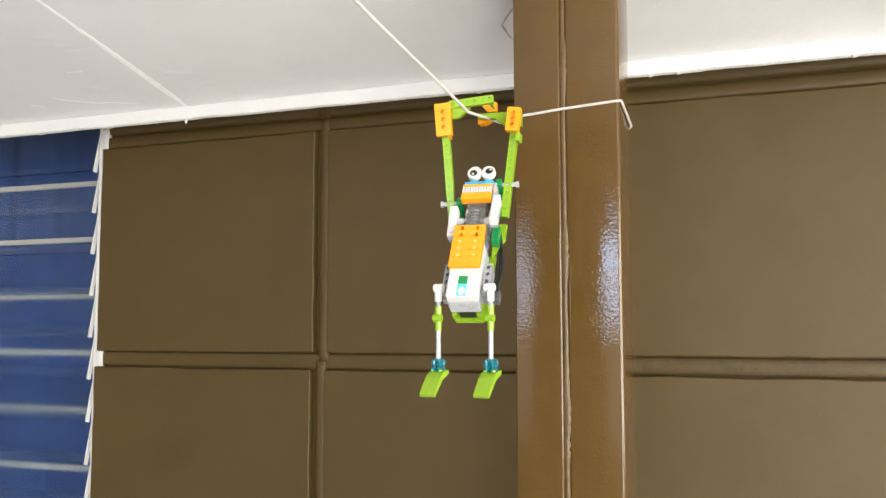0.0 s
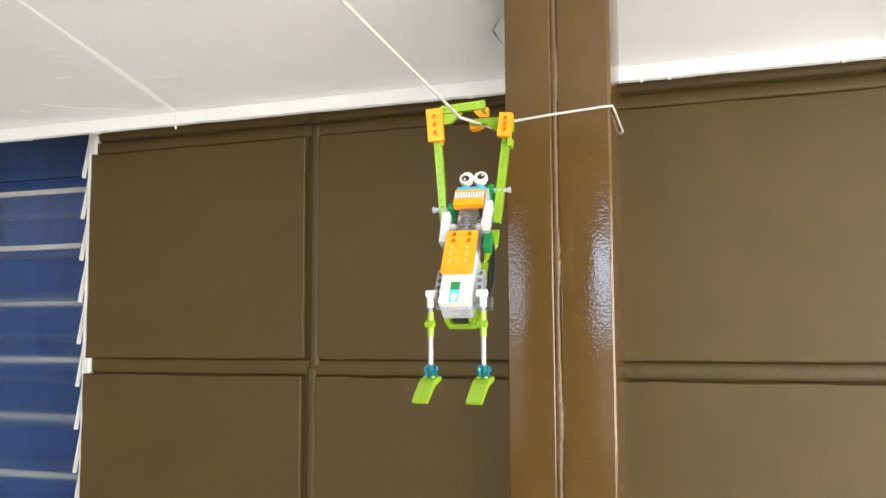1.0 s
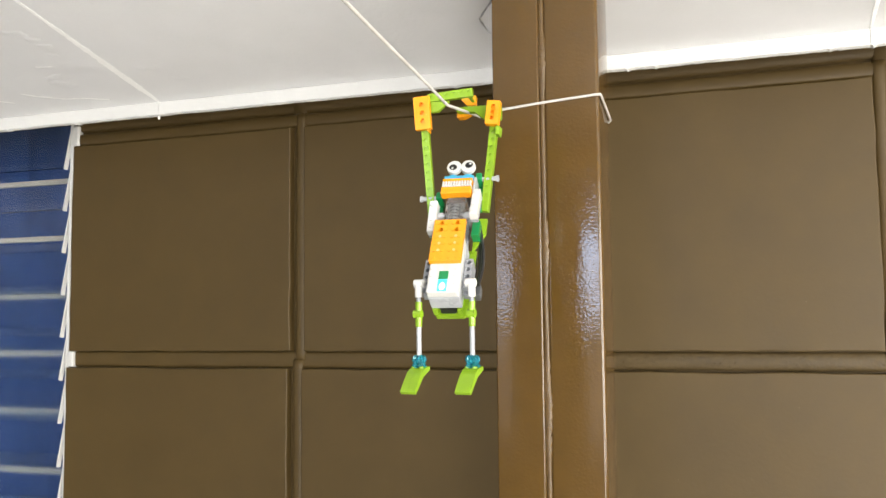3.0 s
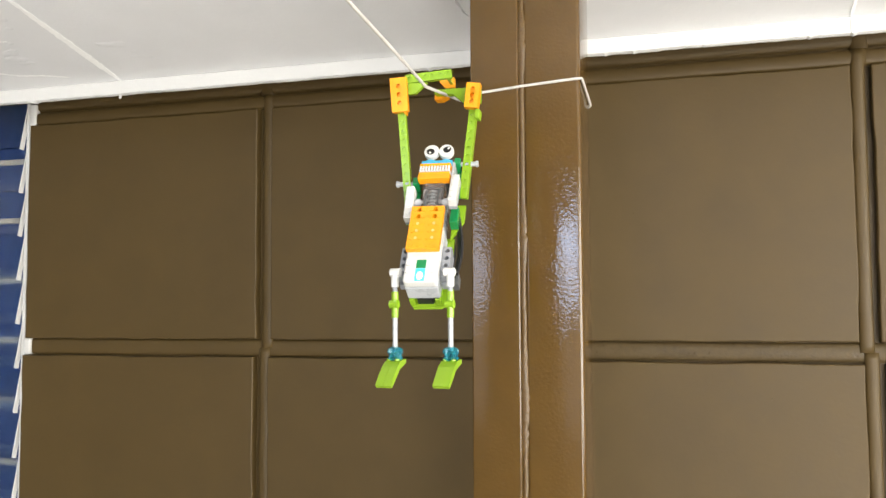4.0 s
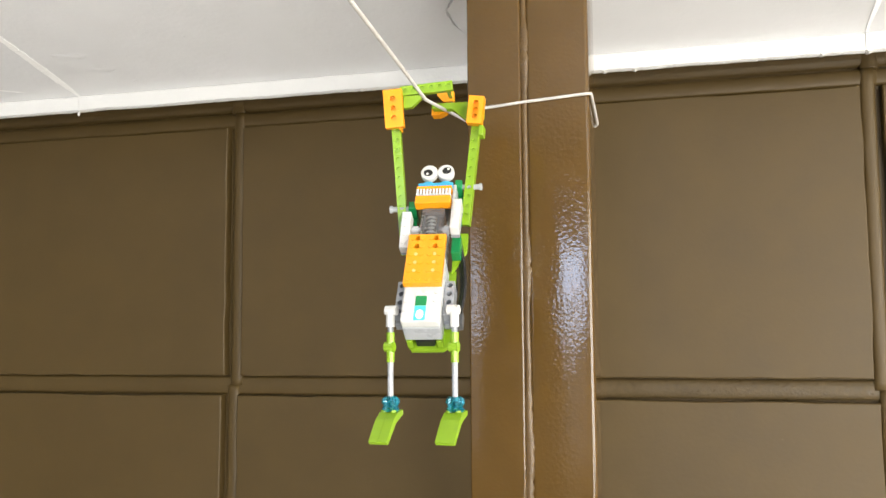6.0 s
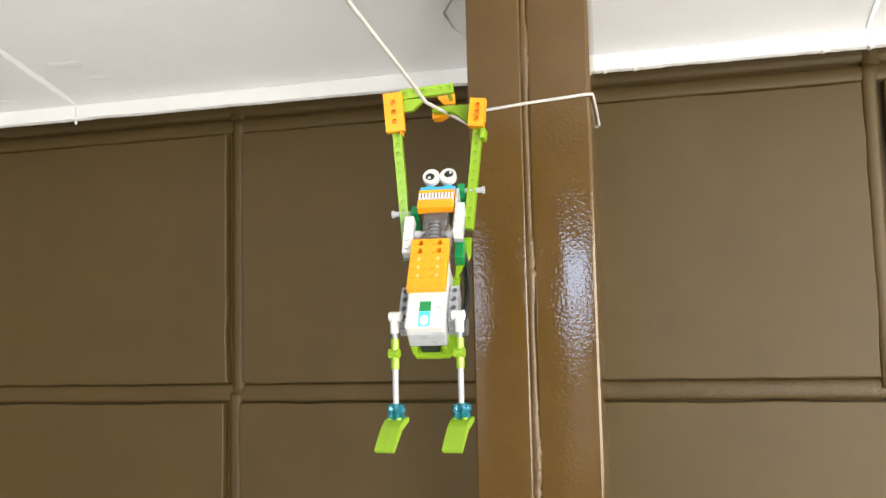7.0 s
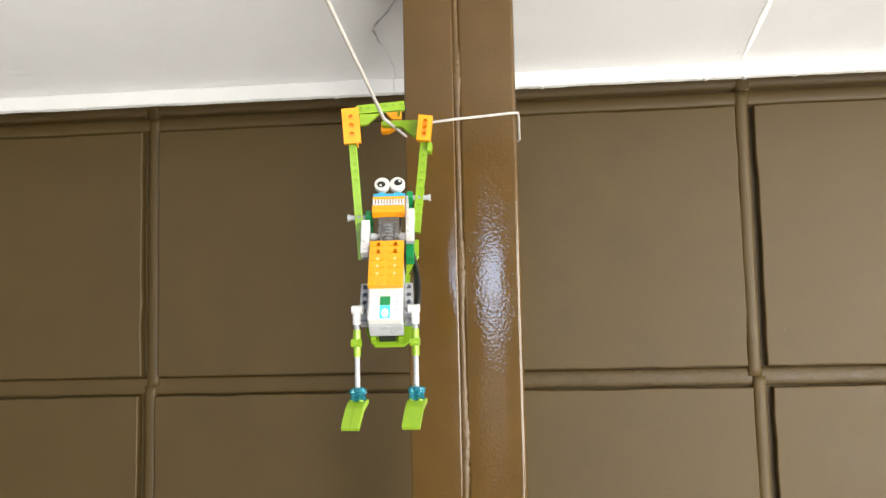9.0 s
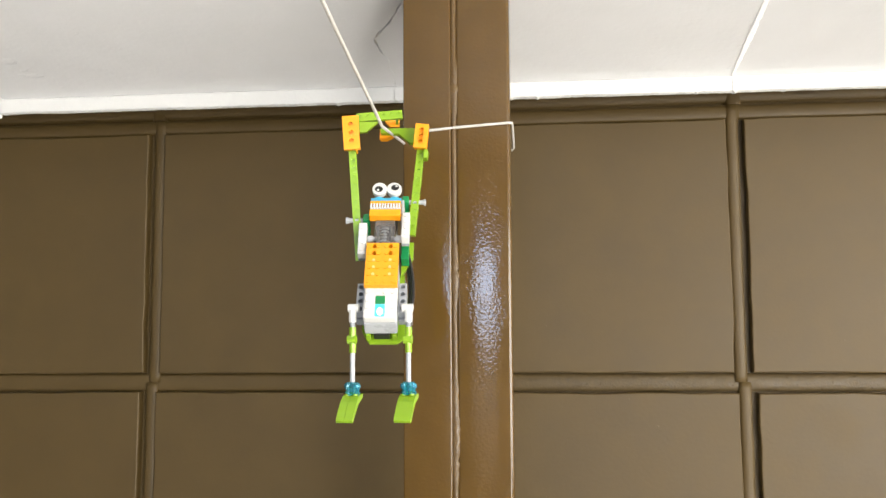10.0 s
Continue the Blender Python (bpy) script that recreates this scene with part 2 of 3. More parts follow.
bm = bmesh.new()
rnd = random.Random(77)
for k in range(46):
    x, z = rnd.uniform(-0.25, 0.75), rnd.choice((rnd.uniform(2.0, 2.38), rnd.uniform(1.6, 1.95)))
    if min(abs(x - c) for c in STILES) > 0.03:
        bmesh.ops.create_icosphere(bm, subdivisions=1, radius=rnd.uniform(0.0005, 0.0012), matrix=Matrix.Translation((x, FACE_Y, z)) @ Matrix.Diagonal((1, 0.6, 1, 1)))
nibs = part("paint_nibs", bm, WALL, wall_north, smooth=True)
tagged(nibs, kind="stuff")

# unseen walls, floor and box behind the louvres, added to hold and bounce light
bm = bmesh.new()
box(bm, -4.6, 2.7, YS - 0.4, 1.70, -0.1, 0)
tagged(link("floor", bm, FLOOR), "unseen pale floor that bounces light to the ceiling", "floor", kind="structure")
for nm, x0, x1 in (("wall_west", -4.75, -4.6), ("wall_east", 2.6, 2.7)):
    bm = bmesh.new()
    if nm == "wall_west":
        box(bm, x0, x1, YS - 0.4, 1.70, 0, 3.6)
    else:
        box(bm, x0, x1, YS - 0.4, OPEN_E[0], 0, 3.6)
        box(bm, x0, x1, OPEN_E[1], 1.70, 0, 3.6)
        box(bm, x0, x1, OPEN_E[0], OPEN_E[1], 0, OPEN_E[2])
        box(bm, x0, x1, OPEN_E[0], OPEN_E[1], OPEN_E[3], 3.6)
    # the west one is darker only to return less light
    tagged(link(nm, bm, LOW_BOUNCE if nm == "wall_west" else PLASTER), "unseen plain side wall added to shape the light", "wall", kind="structure")
bm = bmesh.new()
box(bm, -4.6, 2.7, YS - 0.1, YS, 2.68, 3.6)
box(bm, -4.6, OPEN_B[0], YS - 0.1, YS, 0, 2.68)
box(bm, OPEN_B[1], OPEN_A[0], YS - 0.1, YS, 0, 2.68)
box(bm, OPEN_B[0], OPEN_B[1], YS - 0.1, YS, 0, 1.3)
box(bm, OPEN_A[0], OPEN_A[1], YS - 0.1, YS, 0, 1.3)
for a, b_ in (OPEN_A[:2], OPEN_B[:2]):
    box(bm, a, b_, YS - 0.1, YS, OPEN_A[3], 2.68)
box(bm, OPEN_A[1], OPEN_C[0], YS - 0.1, YS, 0, 2.68)
box(bm, OPEN_C[1], 2.7, YS - 0.1, YS, 0, 2.68)
tagged(link("wall_south", bm, PLASTER), "unseen plain wall added behind the camera, with three openings for the lamps", "wall", kind="structure")
# box added behind the curtain to keep daylight out, never in view
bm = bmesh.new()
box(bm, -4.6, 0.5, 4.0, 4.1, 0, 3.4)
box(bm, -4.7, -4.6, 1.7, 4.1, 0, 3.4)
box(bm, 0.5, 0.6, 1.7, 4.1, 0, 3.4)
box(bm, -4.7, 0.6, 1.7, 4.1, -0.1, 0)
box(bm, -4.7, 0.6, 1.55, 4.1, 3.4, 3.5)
tagged(link("room_box", bm, ROOM), "unseen dark box added behind the louvres and curtain", "wall", kind="structure")
bm = bmesh.new()
gv = [bm.verts.new(p) for p in ((-300, -300, -0.12), (300, -300, -0.12), (300, 300, -0.12), (-300, 300, -0.12))]
bm.faces.new(gv)
tagged(link("ground", bm, FLOOR), "unseen pale ground outside that bounces sunlight", "ground", kind="structure")


# ---- ceiling ----
CY, CZ, CS = 1.400, 2.421, 0.19


def ceil_z(y):
    return CZ + CS * (CY - y)


JOINTS = (-2.69, -2.13, -1.571, -1.012, -0.388, 0.107, 0.667, 1.226, 1.786)
bm = bmesh.new()
rnd = random.Random(4)
ys = [CY - 0.012 * i for i in range(175)] + [-0.9, -1.6, -2.4, YS]


def jag(k, side):
    r = random.Random(100 * k)
    amp = 0.0022
    wob, out = 0.0, []
    for i in range(len(ys)):
        wob = 0.8 * wob + r.uniform(-1, 1) * amp
        if k == 4:
            out.append(1.7 * wob + 0.042 * min(1, max(0, (1.262 - ys[i]) / 0.10)) + 0.004 * max(0, 1 - abs(ys[i] - 1.39) / 0.06) + side * (0.0003 + 0.0012 * (ys[i] < 1.31) * abs(r.gauss(0, 1)) ** 0.5))
            continue
        out.append(0.6 * wob + 0.028 * (CY - ys[i]) * (k == 3) + side * ((0.0004 if k == 5 else 0.0012) + (0.0006 if k in (4, 5) else 0.0) * abs(r.gauss(0, 1))))
    return out


bounds = [-4.6, *JOINTS, 2.6]
for i in range(len(bounds) - 1):
    lo, hi = jag(i - 1, 1), jag(i, -1)
    rows = [[bm.verts.new((x + (d[k] if x in JOINTS else 0), y, ceil_z(y) + dz)) for x, d, dz in ((bounds[i], lo, 0.005), (bounds[i], lo, 0), (bounds[i + 1], hi, 0), (bounds[i + 1], hi, 0.005))] for k, y in enumerate(ys)]
    for a, b_ in zip(rows, rows[1:]):
        for k in range(3):
            bm.faces.new((a[k], a[k + 1], b_[k + 1], b_[k]))
# backing over the joints
q = [bm.verts.new(p) for p in ((-4.7, CY, ceil_z(CY) + 0.006), (2.7, CY, ceil_z(CY) + 0.006), (2.7, YS - 0.3, ceil_z(YS - 0.3) + 0.006), (-4.7, YS - 0.3, ceil_z(YS - 0.3) + 0.006))]
bm.faces.new(q)
q2 = [bm.verts.new(p) for p in ((-4.7, CY, ceil_z(CY) + 0.006), (2.7, CY, ceil_z(CY) + 0.006), (2.7, GROOVE_Y + 0.002, 2.505), (-4.7, GROOVE_Y + 0.002, 2.505))]
bm.faces.new(q2)


def smear(x, widths, h, seed):
    """A run of filler pressed along a joint, thin and ragged; widths at given y."""
    r = random.Random(seed)
    n = 420
    y0, y1 = widths[0][0], widths[-1][0]
    rows = []
    for i in range(n + 1):
        y = y0 + (y1 - y0) * i / n
        (ya, wa), (yb, wb) = next(p for p in zip(widths, widths[1:]) if p[1][0] <= y + 1e-9)
        ww = wa + (wb - wa) * (ya - y) / (ya - yb)
        lo, hi = (ww * (0.5 + 0.10 * r.uniform(-1, 1) + 0.16 * noise.noise((y * 70, k, seed))) for k in (1, 9))
        off = 0.028 * (CY - y) * (x < -1)
        rows.append([bm.verts.new((x + off + d, y, ceil_z(y) - hh)) for d, hh in ((-lo, -0.0003), (-0.8 * lo, h * r.uniform(0.5, 1)), (0.8 * hi, h * r.uniform(0.5, 1)), (hi, -0.0003))])
    for a, b_ in zip(rows, rows[1:]):
        for k in range(3):
            bm.faces.new((a[k], a[k + 1], b_[k + 1], b_[k]))


mark = len(bm.faces)
smear(-1.012, ((1.398, 0.005), (1.34, 0.0155), (1.25, 0.0135), (1.10, 0.007), (0.6, 0.004)), 0.0005, 3)
smear(0.1075, ((1.398, 0.003), (1.30, 0.008), (1.10, 0.006)), 0.0012, 8)
mark_end = len(bm.faces)


def flake(x, y, r0, seed):
    """A blister of lifted paint: a low smooth dome with a ragged outline."""
    r = random.Random(seed)
    n = 14
    turn, long = r.uniform(0, 6), r.uniform(1.2, 2.0)
    edge = [1 + 0.75 * noise.noise((math.cos(math.tau * i / n) * 1.3 + seed, math.sin(math.tau * i / n) * 1.3, seed * 0.37)) for i in range(n)]
    h = min(0.0006, r0 * 0.06)
    rows = []
    for k, dz in ((1.0, -0.0002), (0.82, 0.62 * h), (0.5, h)):
        row = []
        for i in range(n):
            a = turn + math.tau * i / n
            px, py = x + r0 * k * edge[i] * math.cos(a) * long, y + r0 * k * edge[i] * math.sin(a) * 0.8
            row.append(bm.verts.new((px, py, ceil_z(py) - dz)))
        rows.append(row)
    for lo, hi in zip(rows, rows[1:]):
        for i in range(n):
            bm.faces.new((lo[i], lo[(i + 1) % n], hi[(i + 1) % n], hi[i])).smooth = True
    bm.faces.new(rows[-1]).smooth = True


def ridge(path, w, h, seed):
    """A thin raised line where a paint film has lifted along a crack."""
    r = random.Random(seed)
    rows = []
    for (xa, ya), (xb, yb) in zip(path, path[1:]):
        for i in range(14):
            t = i / 14
            x, y = xa + (xb - xa) * t, ya + (yb - ya) * t + r.gauss(0, 0.0006)
            ww = w * r.uniform(0.3, 1.2)
            rows.append([bm.verts.new((x, y + d * ww, ceil_z(y + d * ww) - hh)) for d, hh in ((-1, -0.0002), (0, h * r.uniform(0.4, 1)), (1, -0.0002))])
    for a, b_ in zip(rows, rows[1:]):
        for k in range(2):
            bm.faces.new((a[k], a[k + 1], b_[k + 1], b_[k])).smooth = True


def run_of_flakes(path, count, r0, spread, seed):
    r = random.Random(seed)
    for k in range(count):
        t = r.random() * (len(path) - 1)
        a, b_ = path[int(t)], path[int(t) + 1]
        u = t - int(t)
        flake(a[0] + (b_[0] - a[0]) * u + r.gauss(0, spread), a[1] + (b_[1] - a[1]) * u + r.gauss(0, spread * 0.5), r0 * r.uniform(0.4, 1.3), 1000 * seed + k)


run_of_flakes(((-1.085, 1.135), (-1.063, 1.165), (-1.067, 1.20)), 9, 0.0095, 0.004, 1)
run_of_flakes(((-1.067, 1.20), (-1.12, 1.27), (-1.141, 1.29), (-1.13, 1.312)), 12, 0.0085, 0.004, 2)
thin = len(bm.faces)
ridge(((-1.235, 1.318), (-1.21, 1.335), (-1.17, 1.352), (-1.13, 1.358), (-1.09, 1.372)), 0.0024, 0.0012, 3)
ridge(((-1.30, 1.335), (-1.275, 1.348)), 0.0022, 0.0011, 4)
ridge(((-1.13, 1.240), (-1.10, 1.243)), 0.0018, 0.0010, 5)
thin_end = len(bm.faces)
run_of_flakes(((-0.94, 1.27), (-0.93, 1.33)), 7, 0.009, 0.012, 4)
run_of_flakes(((0.104, 1.38), (0.108, 1.20)), 26, 0.0035, 0.0035, 6)
for k in range(60):
    flake(rnd.uniform(-1.5, 0.6), rnd.uniform(0.9, 1.38), rnd.uniform(0.0010, 0.0028), 40 + k)
for k, f in enumerate(bm.faces):
    if mark <= k < mark_end or thin <= k < thin_end:
        f.material_index = 1
ceiling = link("ceiling", bm, CEIL)
ceiling.data.materials.append(FILLER)
tagged(ceiling, "white painted ceiling boards with cracked joints", "ceiling", kind="structure")

# trim strips along the ceiling's edge, one to each board
for i in range(len(bounds) - 1):
    a, b_ = bounds[i] + 0.0003, bounds[i + 1] - 0.0004
    r = random.Random(i)
    bm = bmesh.new()
    n = 150
    rows = []
    for k in range(n + 1):
        x = a + (b_ - a) * k / n
        lo = 2.3975 + r.uniform(-1, 1) * 0.00045 + 0.0011 * noise.noise((x * 14, 3, 1)) - (0.0018 if r.random() < 0.03 else 0)
        rows.append([bm.verts.new((x, y, z)) for y, z in ((CY + 0.030, 2.4345), (CY + 0.012, lo + 0.002), (CY + 0.002, lo), (CY - 0.003, lo + 0.002), (CY - 0.004, 2.4195 + r.uniform(-1, 1) * 0.0008), (CY - 0.0005, 2.4225))])
    for p, q in zip(rows, rows[1:]):
        for k in range(5):
            bm.faces.new((p[k], p[k + 1], q[k + 1], q[k]))
    if abs(b_ + 1.0128) < 0.002:
        bmesh.ops.create_icosphere(bm, subdivisions=2, radius=0.0026, matrix=Matrix.Translation((b_ - 0.001, CY, 2.3945)) @ Matrix.Diagonal((0.9, 0.9, 1.5, 1)))
    tagged(link("trim", bm, TRIM), "white painted edge strip of the ceiling", "trim", kind="structure")

# ---- louvre window ----
window_1 = tagged(new("window_1"), "louvre window with clear and frosted glass blades in white clips", "window", kind="structure")
for z0, z1 in ((1.15, 2.477),):
    bm = bmesh.new()
    box(bm, -1.3160, -1.3085, 1.5305, 1.60, z0, z1, 0.002)
    box(bm, -2.25, -2.231, 1.533, 1.60, z0, z1, 0.002)
    box(bm, -2.23, -1.323, 1.533, 1.60, 2.464, 2.477, 0.002)
    box(bm, -2.23, -1.323, 1.533, 1.60, 1.151, 1.17, 0.002)
    part("window_frame", bm, WHITE, window_1, "white painted frame")
# paint lapped from the frame into the ends of the wall's grooves
for z0, z1 in ((1.9578, 1.9885), (2.3890, 2.430)):
    bm = bmesh.new()
    box(bm, -1.3080, -1.2935, GROOVE_Y - 0.0136, GROOVE_Y + 0.003, z0, z1, 0.0035)
    part("paint_lap", bm, WHITE, window_1)
PITCH = 0.0823
for k in range(0, 14):
    zb = 2.348 - PITCH * k
    zt = zb + (0.112 if k == 0 else 0.098)
    lean = 0.016 * (zt - zb) / 0.098
    bm = bmesh.new()
    prism(bm, ((1.5255, zb), (1.5305, zb - 0.001), (1.5305 + lean, zt), (1.5255 + lean, zt)), -2.228, -1.3215, Matrix(((0, 1, 0, 0), (1, 0, 0, 0), (0, 0, 1, 0), (0, 0, 0, 1))))
    blade = part("blade", bm, BLADE_CLEAR if k < 3 else BLADE_FROST, window_1)
    blade.visible_shadow = False
    bm = bmesh.new()
    prism(bm, ((1.5205, zb - 0.004), (1.5295, zb - 0.005), (1.5335 + lean, zt - 0.005), (1.5265 + lean, zt - 0.004)), -1.3220, -1.3190, Matrix(((0, 1, 0, 0), (1, 0, 0, 0), (0, 0, 1, 0), (0, 0, 0, 1))))
    part("clip", bm, WHITE, blade, "white metal clip")
bm = bmesh.new()
rows = []
for i in range(91):
    x = -2.4 + 1.2 * i / 90
    d = 0.005 * math.sin(x * 42) + 0.003 * math.sin(x * 97 + 1)
    rows.append([bm.verts.new((x + 0.004 * math.sin(z * 5 + x * 11), 1.725 + d * (1.1 - 0.25 * k / 6), z)) for k, z in enumerate((2.62, 2.3, 2.1, 1.9, 1.7, 1.4, 1.16))])
for p, q_ in zip(rows, rows[1:]):
    for k in range(6):
        bm.faces.new((p[k], p[k + 1], q_[k + 1], q_[k]))
cloth = link("curtain", bm, CURTAIN, smooth=True)
cloth.modifiers.new("thickness", "SOLIDIFY").thickness = 0.0012
tagged(cloth, "plain blue cloth curtain hanging behind the louvre glass", "curtain")
grille = tagged(new("window_grille"), "cream horizontal steel bars behind the louvre glass", "window grille")
for k in range(10):
    z = 2.336 - 0.1185 * k
    bm = bmesh.new()
    box(bm, -2.2, -1.33, 1.604, 1.612, z - 0.0055, z + 0.0055, 0.002)
    part("bar", bm, BARM, grille)
for x in (-2.21, -1.335):
    bm = bmesh.new()
    box(bm, x - 0.006, x + 0.006, 1.6125, 1.6225, 1.16, 2.46, 0.002)
    part("upright", bm, BARM, grille)

# ---- post of two welded channels ----
post = tagged(new("post"), "glossy brown painted steel post of two welded tubes", "post")


def steel(name, x0, x1, turn, r):
    bm = bmesh.new()
    y0, y1 = 1.080, 1.155
    cx = (x0 + x1) / 2
    outline = []
    for (sx, sy, a0) in ((x1 - r, y1 - r, 0), (x0 + r, y1 - r, 90), (x0 + r, y0 + r, 180), (x1 - r, y0 + r, 270)):
        for i in range(7):
            a = radians(a0 + 15 * i)
            outline.append((sx + r * math.cos(a), sy + r * math.sin(a)))
    zs = [0.0] + [1.4 + 0.05 * i for i in range(22)] + [2.62]
    rows = []
    for z in zs:
        row = []
        for x, y in outline:
            p = Vector((x, y, z))
            w = noise.noise((x * 9, z * 3.0, 1.3)) * 0.0004
            d = Vector((x - cx, y - 1.1175, 0))
            rot = Matrix.Rotation(radians(turn), 2)
            d2 = rot @ Vector((d.x, d.y))
            row.append(bm.verts.new((cx + d2.x, 1.1175 + d2.y + w, z)))
        rows.append(row)
    for a, b_ in zip(rows, rows[1:]):
        for i in range(len(outline)):
            k = (i + 1) % len(outline)
            bm.faces.new((a[i], a[k], b_[k], b_[i]))
    bm.faces.new(rows[0])
    bm.faces.new(rows[-1])
    ob = part(name, bm, POST, post)
    for p in ob.data.polygons:
        p.use_smooth = abs(p.normal.z) < 0.5
    return ob


steel("tube", -0.3272, -0.2725, TURN_L, 0.0022)
steel("tube", -0.2700, -0.2085, TURN_R, 0.0044)
# weld: a thin ridge of sealed paint with lumpy runs of bead
bm = bmesh.new()
rnd = random.Random(12)
runs = ((2.295, 2.362), (2.085, 2.150), (1.885, 2.000), (1.62, 1.70), (1.40, 1.46))
rows = []
n = 420
for i in range(n + 1):
    z = 1.3 + 1.25 * i / n
    lump = max([max(0.0, 1 - abs(z - (a + b_) / 2) / ((b_ - a) / 2)) ** 0.4 for a, b_ in runs])
    w = 0.0034 + 0.0030 * lump * (0.75 + 1.1 * noise.noise((z * 190, 3, 1)))
    h = 0.0041 + 0.0003 * noise.noise((z * 60, 1, 9)) + 0.0016 * lump * (0.7 + 1.2 * noise.noise((z * 210, 7, 2)))
    cx = -0.2722 + 0.0008 * noise.noise((z * 25, 5, 5)) + 0.0008 * lump * noise.noise((z * 150, 8, 5))
    row = []
    for s in range(7):
        a = math.pi * s / 6
        row.append(bm.verts.new((cx - w * math.cos(a), 1.0838 - h * math.sin(a) ** 0.5, z)))
    rows.append(row)
for a, b_ in zip(rows, rows[1:]):
    for k in range(6):
        bm.faces.new((a[k], a[k + 1], b_[k + 1], b_[k]))
part("weld", bm, WELDM, post, "lumpy painted weld bead", smooth=True)

# ---- string ----
string = tagged(new("string"), "white cotton string tied round the brown post", "string")
KNOT, KINK, FAR = Vector((-0.3290, 1.096, 2.266)), Vector((-0.3220, 0.893, 2.2385)), Vector((-0.3162, 0.60, 2.2600))
pts = [KNOT + (KINK - KNOT) * (i / 12) for i in range(12)]
for i in range(60):
    p = KINK + (FAR - KINK) * (13.9 * i / 59)
    p.z += 0.0004 * math.sin(i * 1.7)
    pts.append(p)
tube("line", pts, 0.00142, STRING, string)
r = 0.0015
loop = [(-0.3295, 1.150, 2.268), (-0.3297, 1.112, 2.270), (-0.3288, 1.0805, 2.2745), (-0.325, 1.0780, 2.2752), (-0.30, 1.0776, 2.2770), (-0.272, 1.0776, 2.2795), (-0.24, 1.0776, 2.2815), (-0.2125, 1.0775, 2.2832), (-0.2068, 1.0790, 2.2835), (-0.2062, 1.084, 2.2820), (-0.2062, 1.12, 2.2765), (-0.2062, 1.153, 2.2705), (-0.209, 1.1575, 2.269), (-0.27, 1.1575, 2.268), (-0.326, 1.1575, 2.266), (-0.3295, 1.150, 2.268)]
tube("wrap", loop, r, STRING, string)

# ---- toy robot of plastic bricks ----
U = 0.008
robot = tagged(new("toy_robot"), "toy robot of lime, orange and white bricks hanging from the string", "toy robot")
robot.matrix_world = pose(-0.3190, 0.864, 2.0705, 56, 0, 5) @ Matrix.Diagonal((0.92, 1, 1, 1))


def studs(bm, cells, m=None, rad=0.0024, h=0.0017):
    """Round studs on the +z side of m at the given x, y."""
    m = m or Matrix()
    for x, y, z in cells:
        bmesh.ops.create_cone(bm, cap_ends=True, segments=12, radius1=rad, radius2=rad * 0.96, depth=h, matrix=m @ Matrix.Translation((x, y, z + h / 2)))


def holed(bm, cx, cy, z, half, rad, deep, m=None):
    """A square cell with a round hole sunk into it, facing +z."""
    m = m or Matrix()
    n = 12
    outer, inner, floor_ = [], [], []
    for i in range(n):
        a = math.tau * (i + 0.5) / n
        c, s = math.cos(a), math.sin(a)
        k = half / max(abs(c), abs(s)) if i % 3 != 1 else half * math.sqrt(2)
        if i % 3 == 1:
            c, s = math.copysign(math.sqrt(0.5), c), math.copysign(math.sqrt(0.5), s)
        outer.append(bm.verts.new(m @ Vector((cx + c * k, cy + s * k, z))))
        inner.append(bm.verts.new(m @ Vector((cx + math.cos(a) * rad, cy + math.sin(a) * rad, z))))
        floor_.append(bm.verts.new(m @ Vector((cx + math.cos(a) * rad, cy + math.sin(a) * rad, z - deep))))
    for i in range(n):
        k = (i + 1) % n
        bm.faces.new((outer[i], outer[k], inner[k], inner[i]))
        bm.faces.new((inner[i], inner[k], floor_[k], floor_[i]))
    bm.faces.new(floor_)


def beam(bm, n, m, holes=None, thick=0.0078, stud_side=True, width=0.0078, hole=(0.0024, 0.005)):
    """A brick n studs long along y (from 0), holes facing +z, studs on +x."""
    L = n * U
    w = width / 2
    vs = [m @ Vector(p) for p in ((-w, 0, -thick), (w, 0, -thick), (w, L, -thick), (-w, L, -thick), (-w, 0, 0), (w, 0, 0), (w, L, 0), (-w, L, 0))]
    v = [bm.verts.new(p) for p in vs]
    for f in ((0, 1, 2, 3), (0, 1, 5, 4), (1, 2, 6, 5), (2, 3, 7, 6), (3, 0, 4, 7)):
        bm.faces.new([v[i] for i in f])
    half = w
    where = [(i + 1) * U for i in range(n - 1)] if holes is None else holes
    last = 0.0
    for y in where:
        if y - half > last + 1e-6:
            q = [bm.verts.new(m @ Vector(p)) for p in ((-w, last, 0), (w, last, 0), (w, y - half, 0), (-w, y - half, 0))]
            bm.faces.new(q)
        holed(bm, 0, y, 0, half, *hole, m)
        last = y + half
    if L > last + 1e-6:
        q = [bm.verts.new(m @ Vector(p)) for p in ((-w, last, 0), (w, last, 0), (w, L, 0), (-w, L, 0))]
        bm.faces.new(q)
    if stud_side:
        studs(bm, [(0, U * (i + 0.5), 0) for i in range(n)], m @ Matrix.Translation((w, 0, -thick / 2)) @ Matrix.Rotation(radians(90), 4, "Y"))


# hub
bm = bmesh.new()
box(bm, -0.016, 0.016, -0.0085, 0.053, -0.0100, 0.0, 0.0022, segments=3)
studs(bm, [(x * U, 0.0185 - 0.0005, 0) for x in (-1.5, -0.5, 0.5, 1.5)] + [(sx * 1.5 * U, y, 0) for sx in (-1, 1) for y in (0.010, 0.002)], h=0.0009)
hub = part("hub", bm, WHITEP, robot, "white plastic battery hub")
bm = bmesh.new()
box(bm, -0.0158, 0.0158, -0.0083, 0.0535, -0.0265, -0.0102, 0.0012)
part("hub_base", bm, LGREYP, hub, "light grey lower half")
bm = bmesh.new()
